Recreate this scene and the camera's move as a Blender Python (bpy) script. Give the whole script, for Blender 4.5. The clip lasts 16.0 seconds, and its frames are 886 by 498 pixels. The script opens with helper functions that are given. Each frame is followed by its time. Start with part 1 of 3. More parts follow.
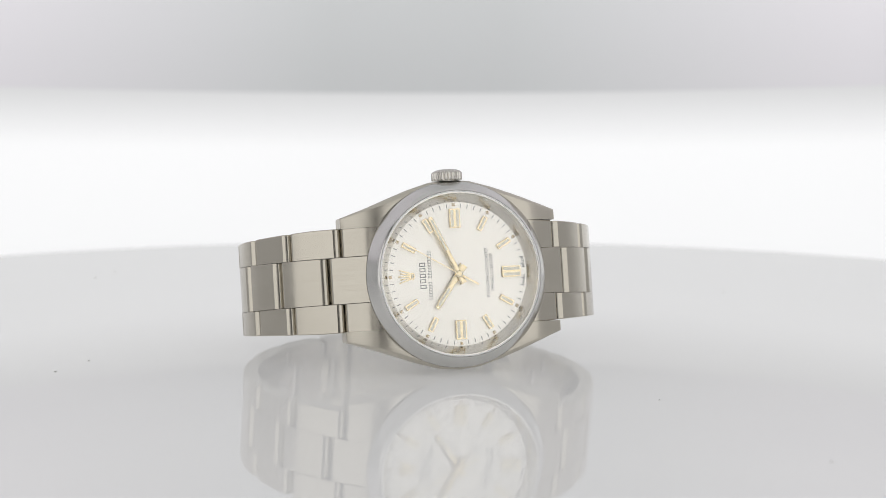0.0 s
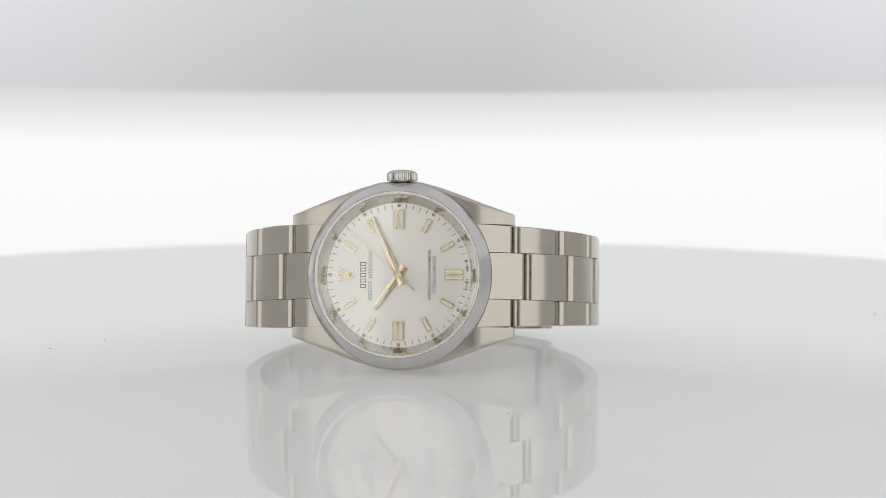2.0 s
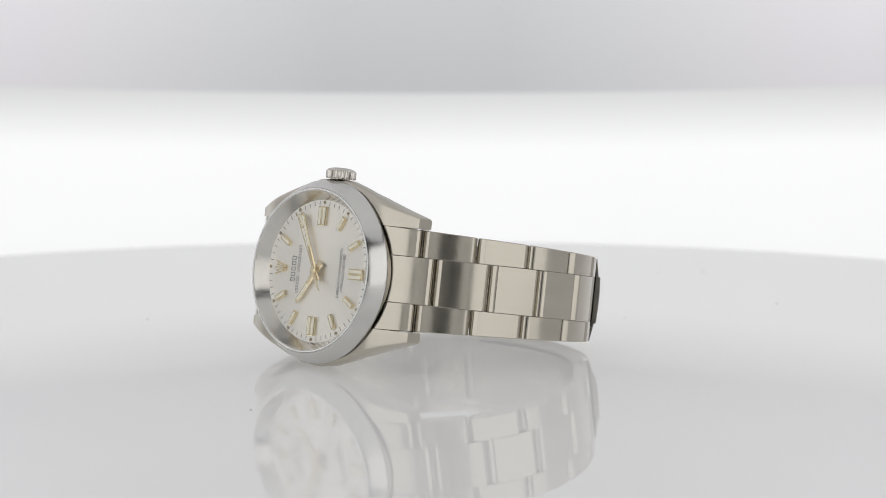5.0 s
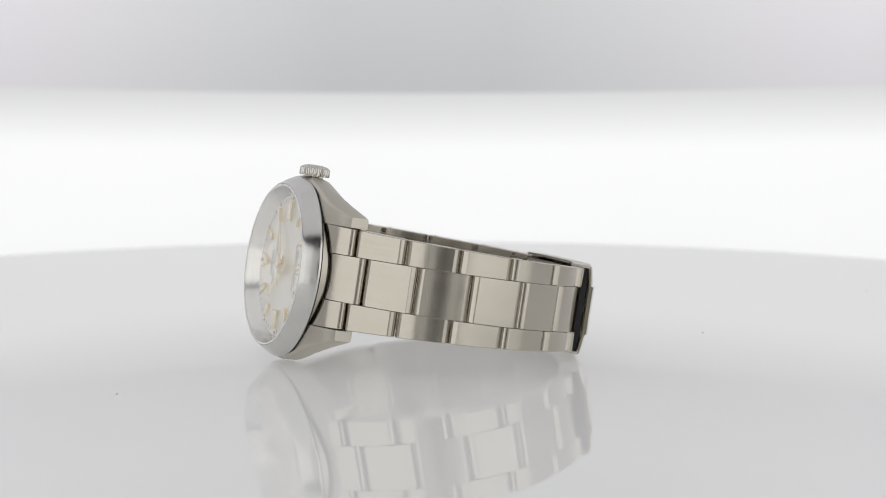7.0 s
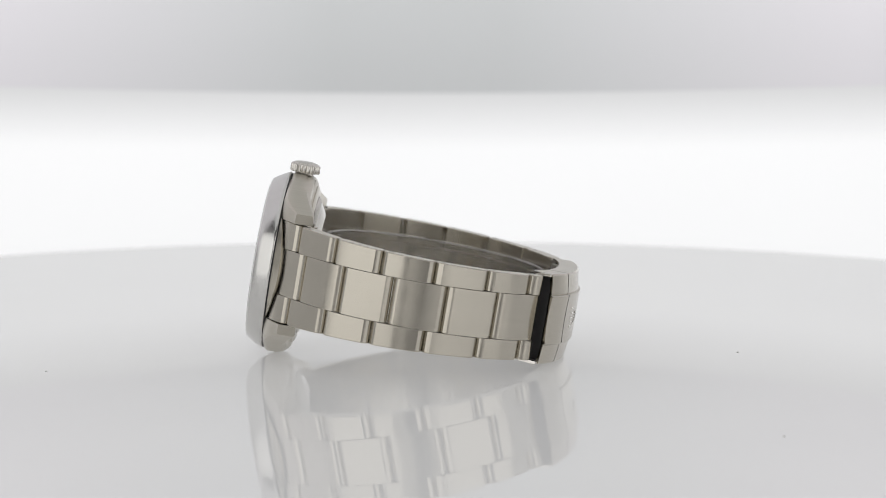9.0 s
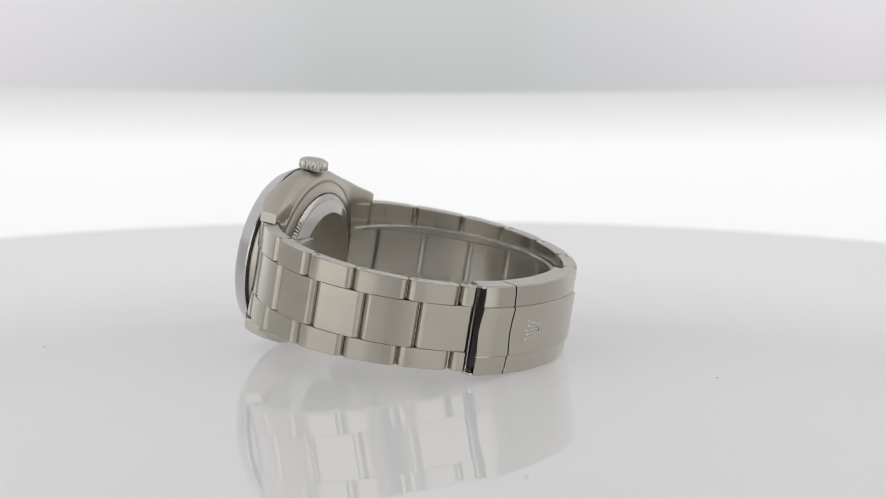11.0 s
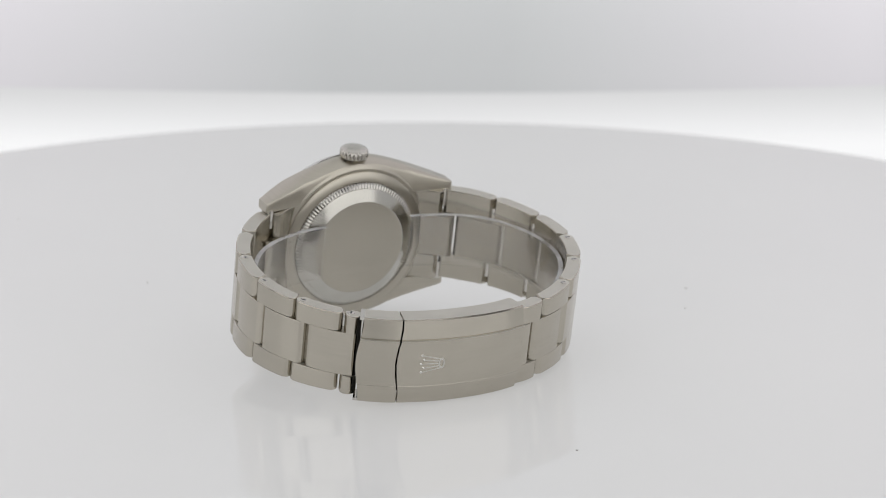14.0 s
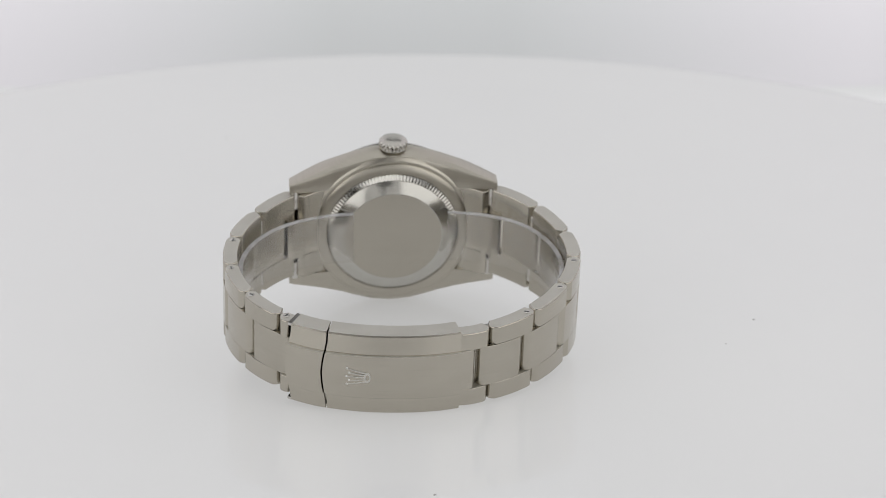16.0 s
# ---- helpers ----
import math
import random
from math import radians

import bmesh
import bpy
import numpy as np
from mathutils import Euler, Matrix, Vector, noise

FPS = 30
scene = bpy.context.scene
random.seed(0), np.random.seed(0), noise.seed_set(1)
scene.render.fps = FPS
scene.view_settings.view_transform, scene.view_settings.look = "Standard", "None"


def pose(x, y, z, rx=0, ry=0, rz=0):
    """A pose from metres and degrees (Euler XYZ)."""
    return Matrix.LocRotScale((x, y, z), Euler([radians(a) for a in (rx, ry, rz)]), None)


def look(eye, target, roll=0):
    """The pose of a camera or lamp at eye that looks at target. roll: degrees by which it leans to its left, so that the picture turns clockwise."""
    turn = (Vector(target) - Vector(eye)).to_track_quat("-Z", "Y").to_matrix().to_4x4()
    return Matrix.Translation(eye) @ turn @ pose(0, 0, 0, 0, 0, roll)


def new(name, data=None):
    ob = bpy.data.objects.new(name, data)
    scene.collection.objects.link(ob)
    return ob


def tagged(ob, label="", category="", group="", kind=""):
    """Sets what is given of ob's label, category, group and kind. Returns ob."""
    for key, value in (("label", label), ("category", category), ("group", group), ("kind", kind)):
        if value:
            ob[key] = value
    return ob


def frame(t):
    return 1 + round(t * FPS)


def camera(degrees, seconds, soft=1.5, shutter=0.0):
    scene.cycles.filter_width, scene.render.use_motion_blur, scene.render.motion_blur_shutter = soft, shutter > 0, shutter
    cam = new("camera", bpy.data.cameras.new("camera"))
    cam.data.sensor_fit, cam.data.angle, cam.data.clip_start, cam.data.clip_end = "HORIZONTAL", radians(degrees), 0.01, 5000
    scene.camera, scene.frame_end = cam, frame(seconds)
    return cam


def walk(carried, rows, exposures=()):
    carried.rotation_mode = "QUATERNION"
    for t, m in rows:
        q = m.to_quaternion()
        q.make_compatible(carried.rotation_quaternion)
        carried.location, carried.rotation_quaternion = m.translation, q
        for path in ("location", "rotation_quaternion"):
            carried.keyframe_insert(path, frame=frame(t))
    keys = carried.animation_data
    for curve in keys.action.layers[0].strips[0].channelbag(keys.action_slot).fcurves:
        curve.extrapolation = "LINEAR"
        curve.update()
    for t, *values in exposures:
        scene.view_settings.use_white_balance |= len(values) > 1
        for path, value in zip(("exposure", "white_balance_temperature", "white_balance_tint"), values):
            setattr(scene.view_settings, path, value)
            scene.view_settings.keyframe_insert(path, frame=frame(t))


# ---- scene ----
# Distances of small things in millimetres (MM), placed in metres.
MM = 0.001
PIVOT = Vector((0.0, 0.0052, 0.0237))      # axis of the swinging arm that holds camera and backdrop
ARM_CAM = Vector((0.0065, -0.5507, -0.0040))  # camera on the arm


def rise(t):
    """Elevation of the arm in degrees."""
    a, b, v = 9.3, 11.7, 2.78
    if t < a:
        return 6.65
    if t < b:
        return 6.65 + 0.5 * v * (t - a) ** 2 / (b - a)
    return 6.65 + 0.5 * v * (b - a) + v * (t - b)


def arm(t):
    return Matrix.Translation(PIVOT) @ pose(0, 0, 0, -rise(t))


def spin(t):
    """Turn of the turntable in degrees."""
    return 19.7 - 11.89 * t


TIMES = [0.5 * k for k in range(33)]
cam = camera(18.23, 16.0, soft=0.8)
cam.data.dof.use_dof = True
cam.data.dof.focus_distance = 0.523
cam.data.dof.aperture_fstop = 25.0
walk(cam, [(t, arm(t) @ Matrix.Translation(ARM_CAM) @ pose(0, 0, 0, 90)) for t in TIMES])

# ---- world and light ----
world = bpy.data.worlds.new("studio_world")
scene.world = world
world.use_nodes = True
world.node_tree.nodes["Background"].inputs[0].default_value = (0.9, 0.95, 1.0, 1)
world.node_tree.nodes["Background"].inputs[1].default_value = 0.2
SIDE_LIGHT, TOP_LIGHT, BACK_LIGHT, CANOPY_LIGHT = 1.14, 0.66, 0.83, 0.45
FRONT_LIGHT = 0.55
TABLE_GLOW = 0.37  # glow put into the translucent turntable, so shadows on it stay faint
scene.view_settings.exposure = 0.0


# ---- materials ----
def nodes_of(name):
    m = bpy.data.materials.new(name)
    m.use_nodes = True
    return m, m.node_tree, m.node_tree.nodes["Principled BSDF"]


def noise_into(tree, scale, detail=3.0, coord="Object"):
    tc = tree.nodes.new("ShaderNodeTexCoord")
    mp = tree.nodes.new("ShaderNodeMapping")
    mp.inputs["Scale"].default_value = scale
    nz = tree.nodes.new("ShaderNodeTexNoise")
    nz.inputs["Scale"].default_value = 1.0
    nz.inputs["Detail"].default_value = detail
    tree.links.new(tc.outputs[coord], mp.inputs["Vector"])
    tree.links.new(mp.outputs["Vector"], nz.inputs["Vector"])
    return nz.outputs["Fac"]


def ramp(tree, fac, a, b, lo=0.3, hi=0.7):
    r = tree.nodes.new("ShaderNodeMapRange")
    r.inputs["From Min"].default_value, r.inputs["From Max"].default_value = lo, hi
    r.inputs["To Min"].default_value, r.inputs["To Max"].default_value = a, b
    tree.links.new(fac, r.inputs["Value"])
    return r.outputs["Result"]


def mixed(tree, fac, a, b):
    mx = tree.nodes.new("ShaderNodeMix")
    mx.data_type = "RGBA"
    mx.inputs[6].default_value, mx.inputs[7].default_value = (*a, 1), (*b, 1)
    tree.links.new(fac, mx.inputs[0])
    return mx.outputs[2]


def bump(tree, bsdf, fac, dist, strength=1.0):
    b = tree.nodes.new("ShaderNodeBump")
    b.inputs["Strength"].default_value, b.inputs["Distance"].default_value = strength, dist
    tree.links.new(fac, b.inputs["Height"])
    tree.links.new(b.outputs["Normal"], bsdf.inputs["Normal"])


def metal(name, a, b, rough, grain=None, relief=0.0, spread=0.06, per_piece=False, aniso=0.0):
    """Metal with brushed grain; grain: cycles per metre along the three axes."""
    m, tree, p = nodes_of(name)
    p.inputs["Metallic"].default_value = 1.0
    if grain is None:
        grain = (300, 300, 300)
    if aniso:
        p.inputs["Anisotropic"].default_value = aniso
        vt = tree.nodes.new("ShaderNodeVectorTransform")
        vt.vector_type, vt.convert_from, vt.convert_to = "VECTOR", "OBJECT", "WORLD"
        vt.inputs[0].default_value = (0, 0, 1)
        tree.links.new(vt.outputs[0], p.inputs["Tangent"])
    fine = noise_into(tree, grain, 1.0)
    wide = noise_into(tree, (110, 110, 260), 2.0)
    both = tree.nodes.new("ShaderNodeMath")
    both.operation = "MULTIPLY_ADD"
    both.inputs[1].default_value = 0.5
    tree.links.new(fine, both.inputs[0])
    half = tree.nodes.new("ShaderNodeMath")
    half.operation = "MULTIPLY"
    half.inputs[1].default_value = 0.5
    tree.links.new(wide, half.inputs[0])
    tree.links.new(half.outputs[0], both.inputs[2])
    col = mixed(tree, ramp(tree, both.outputs[0], 0, 1, 0.35, 0.65), a, b)
    if per_piece:
        info = tree.nodes.new("ShaderNodeObjectInfo")
        mul = tree.nodes.new("ShaderNodeMix")
        mul.data_type, mul.blend_type = "RGBA", "MULTIPLY"
        mul.inputs[0].default_value = 1.0
        tree.links.new(col, mul.inputs[6])
        tree.links.new(mixed(tree, info.outputs["Random"], (0.95, 0.95, 0.95), (1.0, 1.0, 1.0)), mul.inputs[7])
        col = mul.outputs[2]
    tree.links.new(col, p.inputs["Base Color"])
    tree.links.new(ramp(tree, wide, max(0.01, rough - spread), rough + spread), p.inputs["Roughness"])
    if relief:
        bump(tree, p, fine, relief)
    return m


STEEL_A, STEEL_B = (0.478, 0.448, 0.388), (0.510, 0.479, 0.416)
steel_brushed = metal("brushed_steel", STEEL_A, STEEL_B, 0.205, (60, 60, 9000), 0.0, 0.02, True, 0.7)
steel_satin = metal("satin_steel", STEEL_A, STEEL_B, 0.30, (60, 60, 9000), 0.0, 0.02, False, 0.4)
steel_side = metal("satin_clasp_side", (0.60, 0.58, 0.53), (0.64, 0.62, 0.57), 0.5, None, 0.0, 0.02)
back_polish = metal("polished_case_back", (0.52, 0.507, 0.47), (0.55, 0.537, 0.50), 0.17, None, 0.0, 0.02)
steel_polished = metal("polished_steel", (0.56, 0.553, 0.535), (0.59, 0.583, 0.565), 0.19, None, 0.0, 0.02)
steel_edge = metal("polished_link_edge", (0.60, 0.58, 0.545), (0.64, 0.62, 0.585), 0.13, None, 0.0, 0.03)
gold = metal("yellow_gold", (0.80, 0.68, 0.43), (0.86, 0.74, 0.49), 0.16, None, 0.0, 0.03)
bronze = metal("dark_gold_pip", (0.42, 0.35, 0.23), (0.48, 0.40, 0.27), 0.25, None, 0.0, 0.03)
crown_steel = metal("crown_steel", (0.55, 0.53, 0.49), (0.59, 0.57, 0.53), 0.24, None, 0.0, 0.03)
flange = metal("bright_flange", (0.70, 0.68, 0.64), (0.74, 0.72, 0.68), 0.16, None, 0.0, 0.03)
engraving = metal("bright_engraving", (0.74, 0.73, 0.70), (0.78, 0.77, 0.74), 0.3)
faint_engraving = metal("faint_engraving", (0.60, 0.585, 0.55), (0.63, 0.615, 0.58), 0.3)


def plain(name, a, b, rough, scale=400, relief=0.0, **more):
    m, tree, p = nodes_of(name)
    fac = noise_into(tree, (scale, scale, scale))
    tree.links.new(mixed(tree, ramp(tree, fac, 0, 1), a, b), p.inputs["Base Color"])
    tree.links.new(ramp(tree, fac, rough * 0.85, rough * 1.15), p.inputs["Roughness"])
    if relief:
        bump(tree, p, fac, relief)
    for key, value in more.items():
        p.inputs[key.replace("_", " ")].default_value = value
    return m


lume = plain("cream_lume", (0.92, 0.88, 0.73), (0.95, 0.91, 0.77), 0.55, 5000)
ink = plain("grey_print", (0.05, 0.05, 0.052), (0.07, 0.07, 0.07), 0.5, 5000)
nylon = plain("white_nylon", (0.82, 0.82, 0.81), (0.86, 0.86, 0.85), 0.3, 3000)
# black for seams and slots, and for shade painted inside the clasp
seam_and_shade = plain("black_seam_and_shade", (0.02, 0.02, 0.022), (0.03, 0.03, 0.03), 0.45, 3000)
dust_mat = plain("grey_dust", (0.30, 0.29, 0.28), (0.5, 0.49, 0.47), 0.9, 4000)
wall_paint = plain("studio_wall_paint", (0.72, 0.72, 0.73), (0.76, 0.76, 0.77), 0.85, 12)
floor_paint = plain("studio_floor_paint", (0.42, 0.42, 0.42), (0.5, 0.5, 0.5), 0.6, 9)
frame_black = plain("black_frame", (0.03, 0.03, 0.03), (0.04, 0.04, 0.04), 0.5, 30)
frame_grey = plain("grey_frame", (0.30, 0.30, 0.30), (0.34, 0.34, 0.34), 0.5, 30)


def glossy_acrylic():
    """White translucent sheet, a glow added to its colour, under a polished skin."""
    m, tree, p = nodes_of("glossy_white_acrylic")
    out = tree.nodes["Material Output"]
    tree.nodes.remove(p)
    body = tree.nodes.new("ShaderNodeBsdfDiffuse")
    fac = noise_into(tree, (14, 14, 14))
    tree.links.new(mixed(tree, ramp(tree, fac, 0, 1), (0.44, 0.44, 0.44), (0.455, 0.455, 0.452)), body.inputs[0])
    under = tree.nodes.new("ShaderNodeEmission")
    under.inputs["Strength"].default_value = TABLE_GLOW
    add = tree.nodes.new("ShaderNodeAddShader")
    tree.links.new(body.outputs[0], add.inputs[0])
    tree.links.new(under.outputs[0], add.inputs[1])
    gloss = tree.nodes.new("ShaderNodeBsdfGlossy")
    tree.links.new(ramp(tree, noise_into(tree, (60, 60, 60)), 0.002, 0.006), gloss.inputs["Roughness"])
    fres = tree.nodes.new("ShaderNodeFresnel")
    fres.inputs["IOR"].default_value = 1.50
    mix = tree.nodes.new("ShaderNodeMixShader")
    tree.links.new(fres.outputs[0], mix.inputs[0])
    tree.links.new(add.outputs[0], mix.inputs[1])
    tree.links.new(gloss.outputs[0], mix.inputs[2])
    tree.links.new(mix.outputs[0], out.inputs["Surface"])
    return m


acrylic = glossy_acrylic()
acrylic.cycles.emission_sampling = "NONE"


def sunray_dial():
    m, tree, p = nodes_of("silver_sunray_dial")
    p.inputs["Metallic"].default_value = 0.85
    p.inputs["Anisotropic"].default_value = 0.75
    tc = tree.nodes.new("ShaderNodeTexCoord")
    sep = tree.nodes.new("ShaderNodeSeparateXYZ")
    tree.links.new(tc.outputs["Object"], sep.inputs[0])
    at = tree.nodes.new("ShaderNodeMath")
    at.operation = "ARCTAN2"
    tree.links.new(sep.outputs["X"], at.inputs[0])
    tree.links.new(sep.outputs["Z"], at.inputs[1])
    nz = tree.nodes.new("ShaderNodeTexNoise")
    nz.noise_dimensions = "1D"
    nz.inputs["Scale"].default_value, nz.inputs["Detail"].default_value = 60.0, 4.0
    tree.links.new(at.outputs[0], nz.inputs["W"])
    fac = nz.outputs["Fac"]
    tree.links.new(mixed(tree, ramp(tree, fac, 0, 1), (0.92, 0.892, 0.825), (0.95, 0.922, 0.855)), p.inputs["Base Color"])
    tree.links.new(ramp(tree, fac, 0.30, 0.36), p.inputs["Roughness"])
    tg = tree.nodes.new("ShaderNodeTangent")
    tg.direction_type, tg.axis = "RADIAL", "Y"
    tree.links.new(tg.outputs[0], p.inputs["Tangent"])
    return m


dial_mat = sunray_dial()


def clear(name, tint, rough, ior, haze=0.0):
    """Thin clear sheet: see-through, with a mirror gloss by Fresnel and a little haze."""
    m, tree, p = nodes_of(name)
    out = tree.nodes["Material Output"]
    tree.nodes.remove(p)
    see = tree.nodes.new("ShaderNodeBsdfTransparent")
    see.inputs[0].default_value = (*tint, 1)
    base = see.outputs[0]
    if haze:
        cloud = tree.nodes.new("ShaderNodeBsdfDiffuse")
        cloud.inputs[0].default_value = (0.8, 0.8, 0.82, 1)
        mix = tree.nodes.new("ShaderNodeMixShader")
        tree.links.new(ramp(tree, noise_into(tree, (300, 300, 300)), haze * 0.6, haze * 1.4), mix.inputs[0])
        tree.links.new(base, mix.inputs[1])
        tree.links.new(cloud.outputs[0], mix.inputs[2])
        base = mix.outputs[0]
    gloss = tree.nodes.new("ShaderNodeBsdfGlossy")
    gloss.inputs["Roughness"].default_value = rough
    lw = tree.nodes.new("ShaderNodeLayerWeight")
    lw.inputs["Blend"].default_value = 0.5
    five = tree.nodes.new("ShaderNodeMath")
    five.operation = "POWER"
    five.inputs[1].default_value = 5.0
    tree.links.new(lw.outputs["Facing"], five.inputs[0])
    fres = tree.nodes.new("ShaderNodeMapRange")
    fres.inputs["To Min"].default_value = ((ior - 1) / (ior + 1)) ** 2
    tree.links.new(five.outputs[0], fres.inputs["Value"])
    mix = tree.nodes.new("ShaderNodeMixShader")
    tree.links.new(fres.outputs[0], mix.inputs[0])
    tree.links.new(base, mix.inputs[1])
    tree.links.new(gloss.outputs[0], mix.inputs[2])
    tree.links.new(mix.outputs[0], out.inputs["Surface"])
    return m


sapphire = clear("sapphire_crystal", (1, 1, 1), 0.01, 1.77)
film = clear("clear_plastic_film", (0.975, 0.97, 0.96), 0.10, 1.45, 0.042)
film_edge = clear("frosted_film_edge", (0.96, 0.955, 0.95), 0.2, 1.45, 0.36)


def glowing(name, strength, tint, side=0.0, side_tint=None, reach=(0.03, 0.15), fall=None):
    """A glowing cloth; uneven light is painted in as gradients across x and up z."""
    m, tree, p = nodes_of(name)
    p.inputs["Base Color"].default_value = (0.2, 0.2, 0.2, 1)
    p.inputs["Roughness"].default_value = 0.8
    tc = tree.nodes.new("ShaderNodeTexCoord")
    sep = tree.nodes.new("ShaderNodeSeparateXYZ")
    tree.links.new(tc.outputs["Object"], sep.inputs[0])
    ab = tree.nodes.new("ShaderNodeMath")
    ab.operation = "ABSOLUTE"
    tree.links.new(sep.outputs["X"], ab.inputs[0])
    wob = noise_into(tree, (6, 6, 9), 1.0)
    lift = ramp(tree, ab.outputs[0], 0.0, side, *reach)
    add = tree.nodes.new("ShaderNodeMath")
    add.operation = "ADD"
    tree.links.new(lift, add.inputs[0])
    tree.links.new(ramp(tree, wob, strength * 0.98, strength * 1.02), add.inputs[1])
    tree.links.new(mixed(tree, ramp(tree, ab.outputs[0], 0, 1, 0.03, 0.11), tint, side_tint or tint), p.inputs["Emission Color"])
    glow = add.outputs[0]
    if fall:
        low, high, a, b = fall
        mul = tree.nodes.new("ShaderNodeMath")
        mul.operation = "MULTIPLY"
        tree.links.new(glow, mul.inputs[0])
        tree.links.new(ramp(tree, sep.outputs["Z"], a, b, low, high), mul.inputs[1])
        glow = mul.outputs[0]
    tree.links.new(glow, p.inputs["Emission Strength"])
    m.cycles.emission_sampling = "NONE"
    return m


# painted glow: fades towards the top edge, and at the sides for the steel's reflections
back_mat = glowing("painted_glow_backdrop", BACK_LIGHT, (0.99, 0.993, 1.0), -0.45, None, (0.160, 0.207), (0.024, 0.0395, 1.0, 0.66))
# glow painted in for scattered light: sides lighter, bottom edge darker
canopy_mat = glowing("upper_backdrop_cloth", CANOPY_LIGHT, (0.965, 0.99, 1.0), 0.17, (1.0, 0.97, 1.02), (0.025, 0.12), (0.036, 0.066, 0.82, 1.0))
side_mat = glowing("side_softbox_cloth", SIDE_LIGHT, (1.0, 0.992, 0.98))
front_mat = glowing("front_fill_cloth", FRONT_LIGHT, (1.0, 0.99, 0.975))
top_mat = glowing("top_softbox_cloth", TOP_LIGHT, (0.99, 0.995, 1.0))


# ---- mesh helpers ----
def finish(bm, angle=30.0):
    bmesh.ops.recalc_face_normals(bm, faces=bm.faces)
    lim = radians(angle)
    for f in bm.faces:
        f.smooth = True
    for e in bm.edges:
        if len(e.link_faces) != 2 or e.calc_face_angle(0) > lim:
            e.smooth = False
    return bm


def part(name, bm, material, parent=None, label="", place=None, angle=30.0):
    finish(bm, angle)
    me = bpy.data.meshes.new(name)
    bm.to_mesh(me)
    bm.free()
    me.materials.append(material)
    ob = new(name, me)
    if parent is not None:
        ob.parent = parent
    if place is not None:
        ob.matrix_basis = place
    if label:
        tagged(ob, label)
    return ob


def poly(verts, faces, bm=None, scale=MM):
    bm = bm or bmesh.new()
    vs = [bm.verts.new(Vector(v) * scale) for v in verts]
    for f in faces:
        bm.faces.new([vs[i] for i in f])
    return bm


def loft(rings, bm=None, caps=True, close=False, scale=MM):
    """Rings of equal length joined in order."""
    n, verts, faces = len(rings[0]), [], []
    for r in rings:
        verts += r
    m = len(rings)
    for k in range(m if close else m - 1):
        for i in range(n):
            j = (i + 1) % n
            a, b = k * n, ((k + 1) % m) * n
            faces.append((a + i, a + j, b + j, b + i))
    if caps and not close:
        faces.append(tuple(range(n)))
        faces.append(tuple((m - 1) * n + i for i in reversed(range(n))))
    return poly(verts, faces, bm, scale)


def lathe(profile, n=128, bm=None, centre=(0, 0), axis="y"):
    """Closed profile of (radius, height) turned about an axis; radius 0 gives a solid tip."""
    rings = []
    for k in range(n):
        a = 2 * math.pi * k / n
        c, s = math.cos(a), math.sin(a)
        if axis == "y":
            rings.append([(centre[0] + r * c, h, centre[1] + r * s) for r, h in profile])
        else:
            rings.append([(centre[0] + r * c, centre[1] + r * s, h) for r, h in profile])
    b = loft(rings, bm, close=True)
    bmesh.ops.remove_doubles(b, verts=b.verts, dist=1e-7)
    return b


def box(x0, x1, y0, y1, z0, z1, bm=None, scale=1.0, turn=None, bev=0.0):
    v = [Vector((x, y, z)) for x in (x0, x1) for y in (y0, y1) for z in (z0, z1)]
    if turn:
        v = [turn @ q for q in v]
    own = bm is None
    b = poly(v, [(0, 1, 3, 2), (4, 6, 7, 5), (0, 4, 5, 1), (2, 3, 7, 6), (0, 2, 6, 4), (1, 5, 7, 3)], bm, scale)
    if bev and own:
        bmesh.ops.bevel(b, geom=b.edges[:], offset=bev * scale, segments=2, affect="EDGES")
    return b


# ---- the studio ----
def wall(name, *dims, mat=None):
    tagged(part(name, box(*dims), mat or wall_paint), kind="structure")


tagged(part("floor", box(-1.7, 1.7, -1.9, 1.7, -0.95, -0.9), floor_paint), kind="structure")
tagged(part("ceiling", box(-1.7, 1.7, -1.9, 1.7, 1.7, 1.75), wall_paint), kind="structure")
wall("wall_north", -1.7, 1.7, 1.7, 1.8, -0.9, 1.7)
wall("wall_south", -1.7, 1.7, -2.0, -1.9, -0.9, 1.7)
wall("wall_east", 1.7, 1.8, -2.0, 1.8, -0.9, 1.7)
wall("wall_west", -1.8, -1.7, -2.0, 1.8, -0.9, 1.7)


def softbox(w, h, mat, place, label):
    root = tagged(new("softbox"), label, "softbox", "studio softboxes")
    root.matrix_basis = place
    bm = box(-w / 2, w / 2, -h / 2, h / 2, 0.0, 0.006)
    part("diffuser", bm, mat, root)
    bm = bmesh.new()
    for x0, x1, y0, y1 in ((-w / 2 - 0.03, -w / 2, -h / 2 - 0.03, h / 2 + 0.03), (w / 2, w / 2 + 0.03, -h / 2 - 0.03, h / 2 + 0.03),
                           (-w / 2, w / 2, -h / 2 - 0.03, -h / 2), (-w / 2, w / 2, h / 2, h / 2 + 0.03)):
        box(x0, x1, y0, y1, -0.012, 0.05, bm)
    part("frame", bm, frame_grey, root)
    part("back_cover", box(-w / 2, w / 2, -h / 2, h / 2, 0.04, 0.05), frame_black, root)
    return root


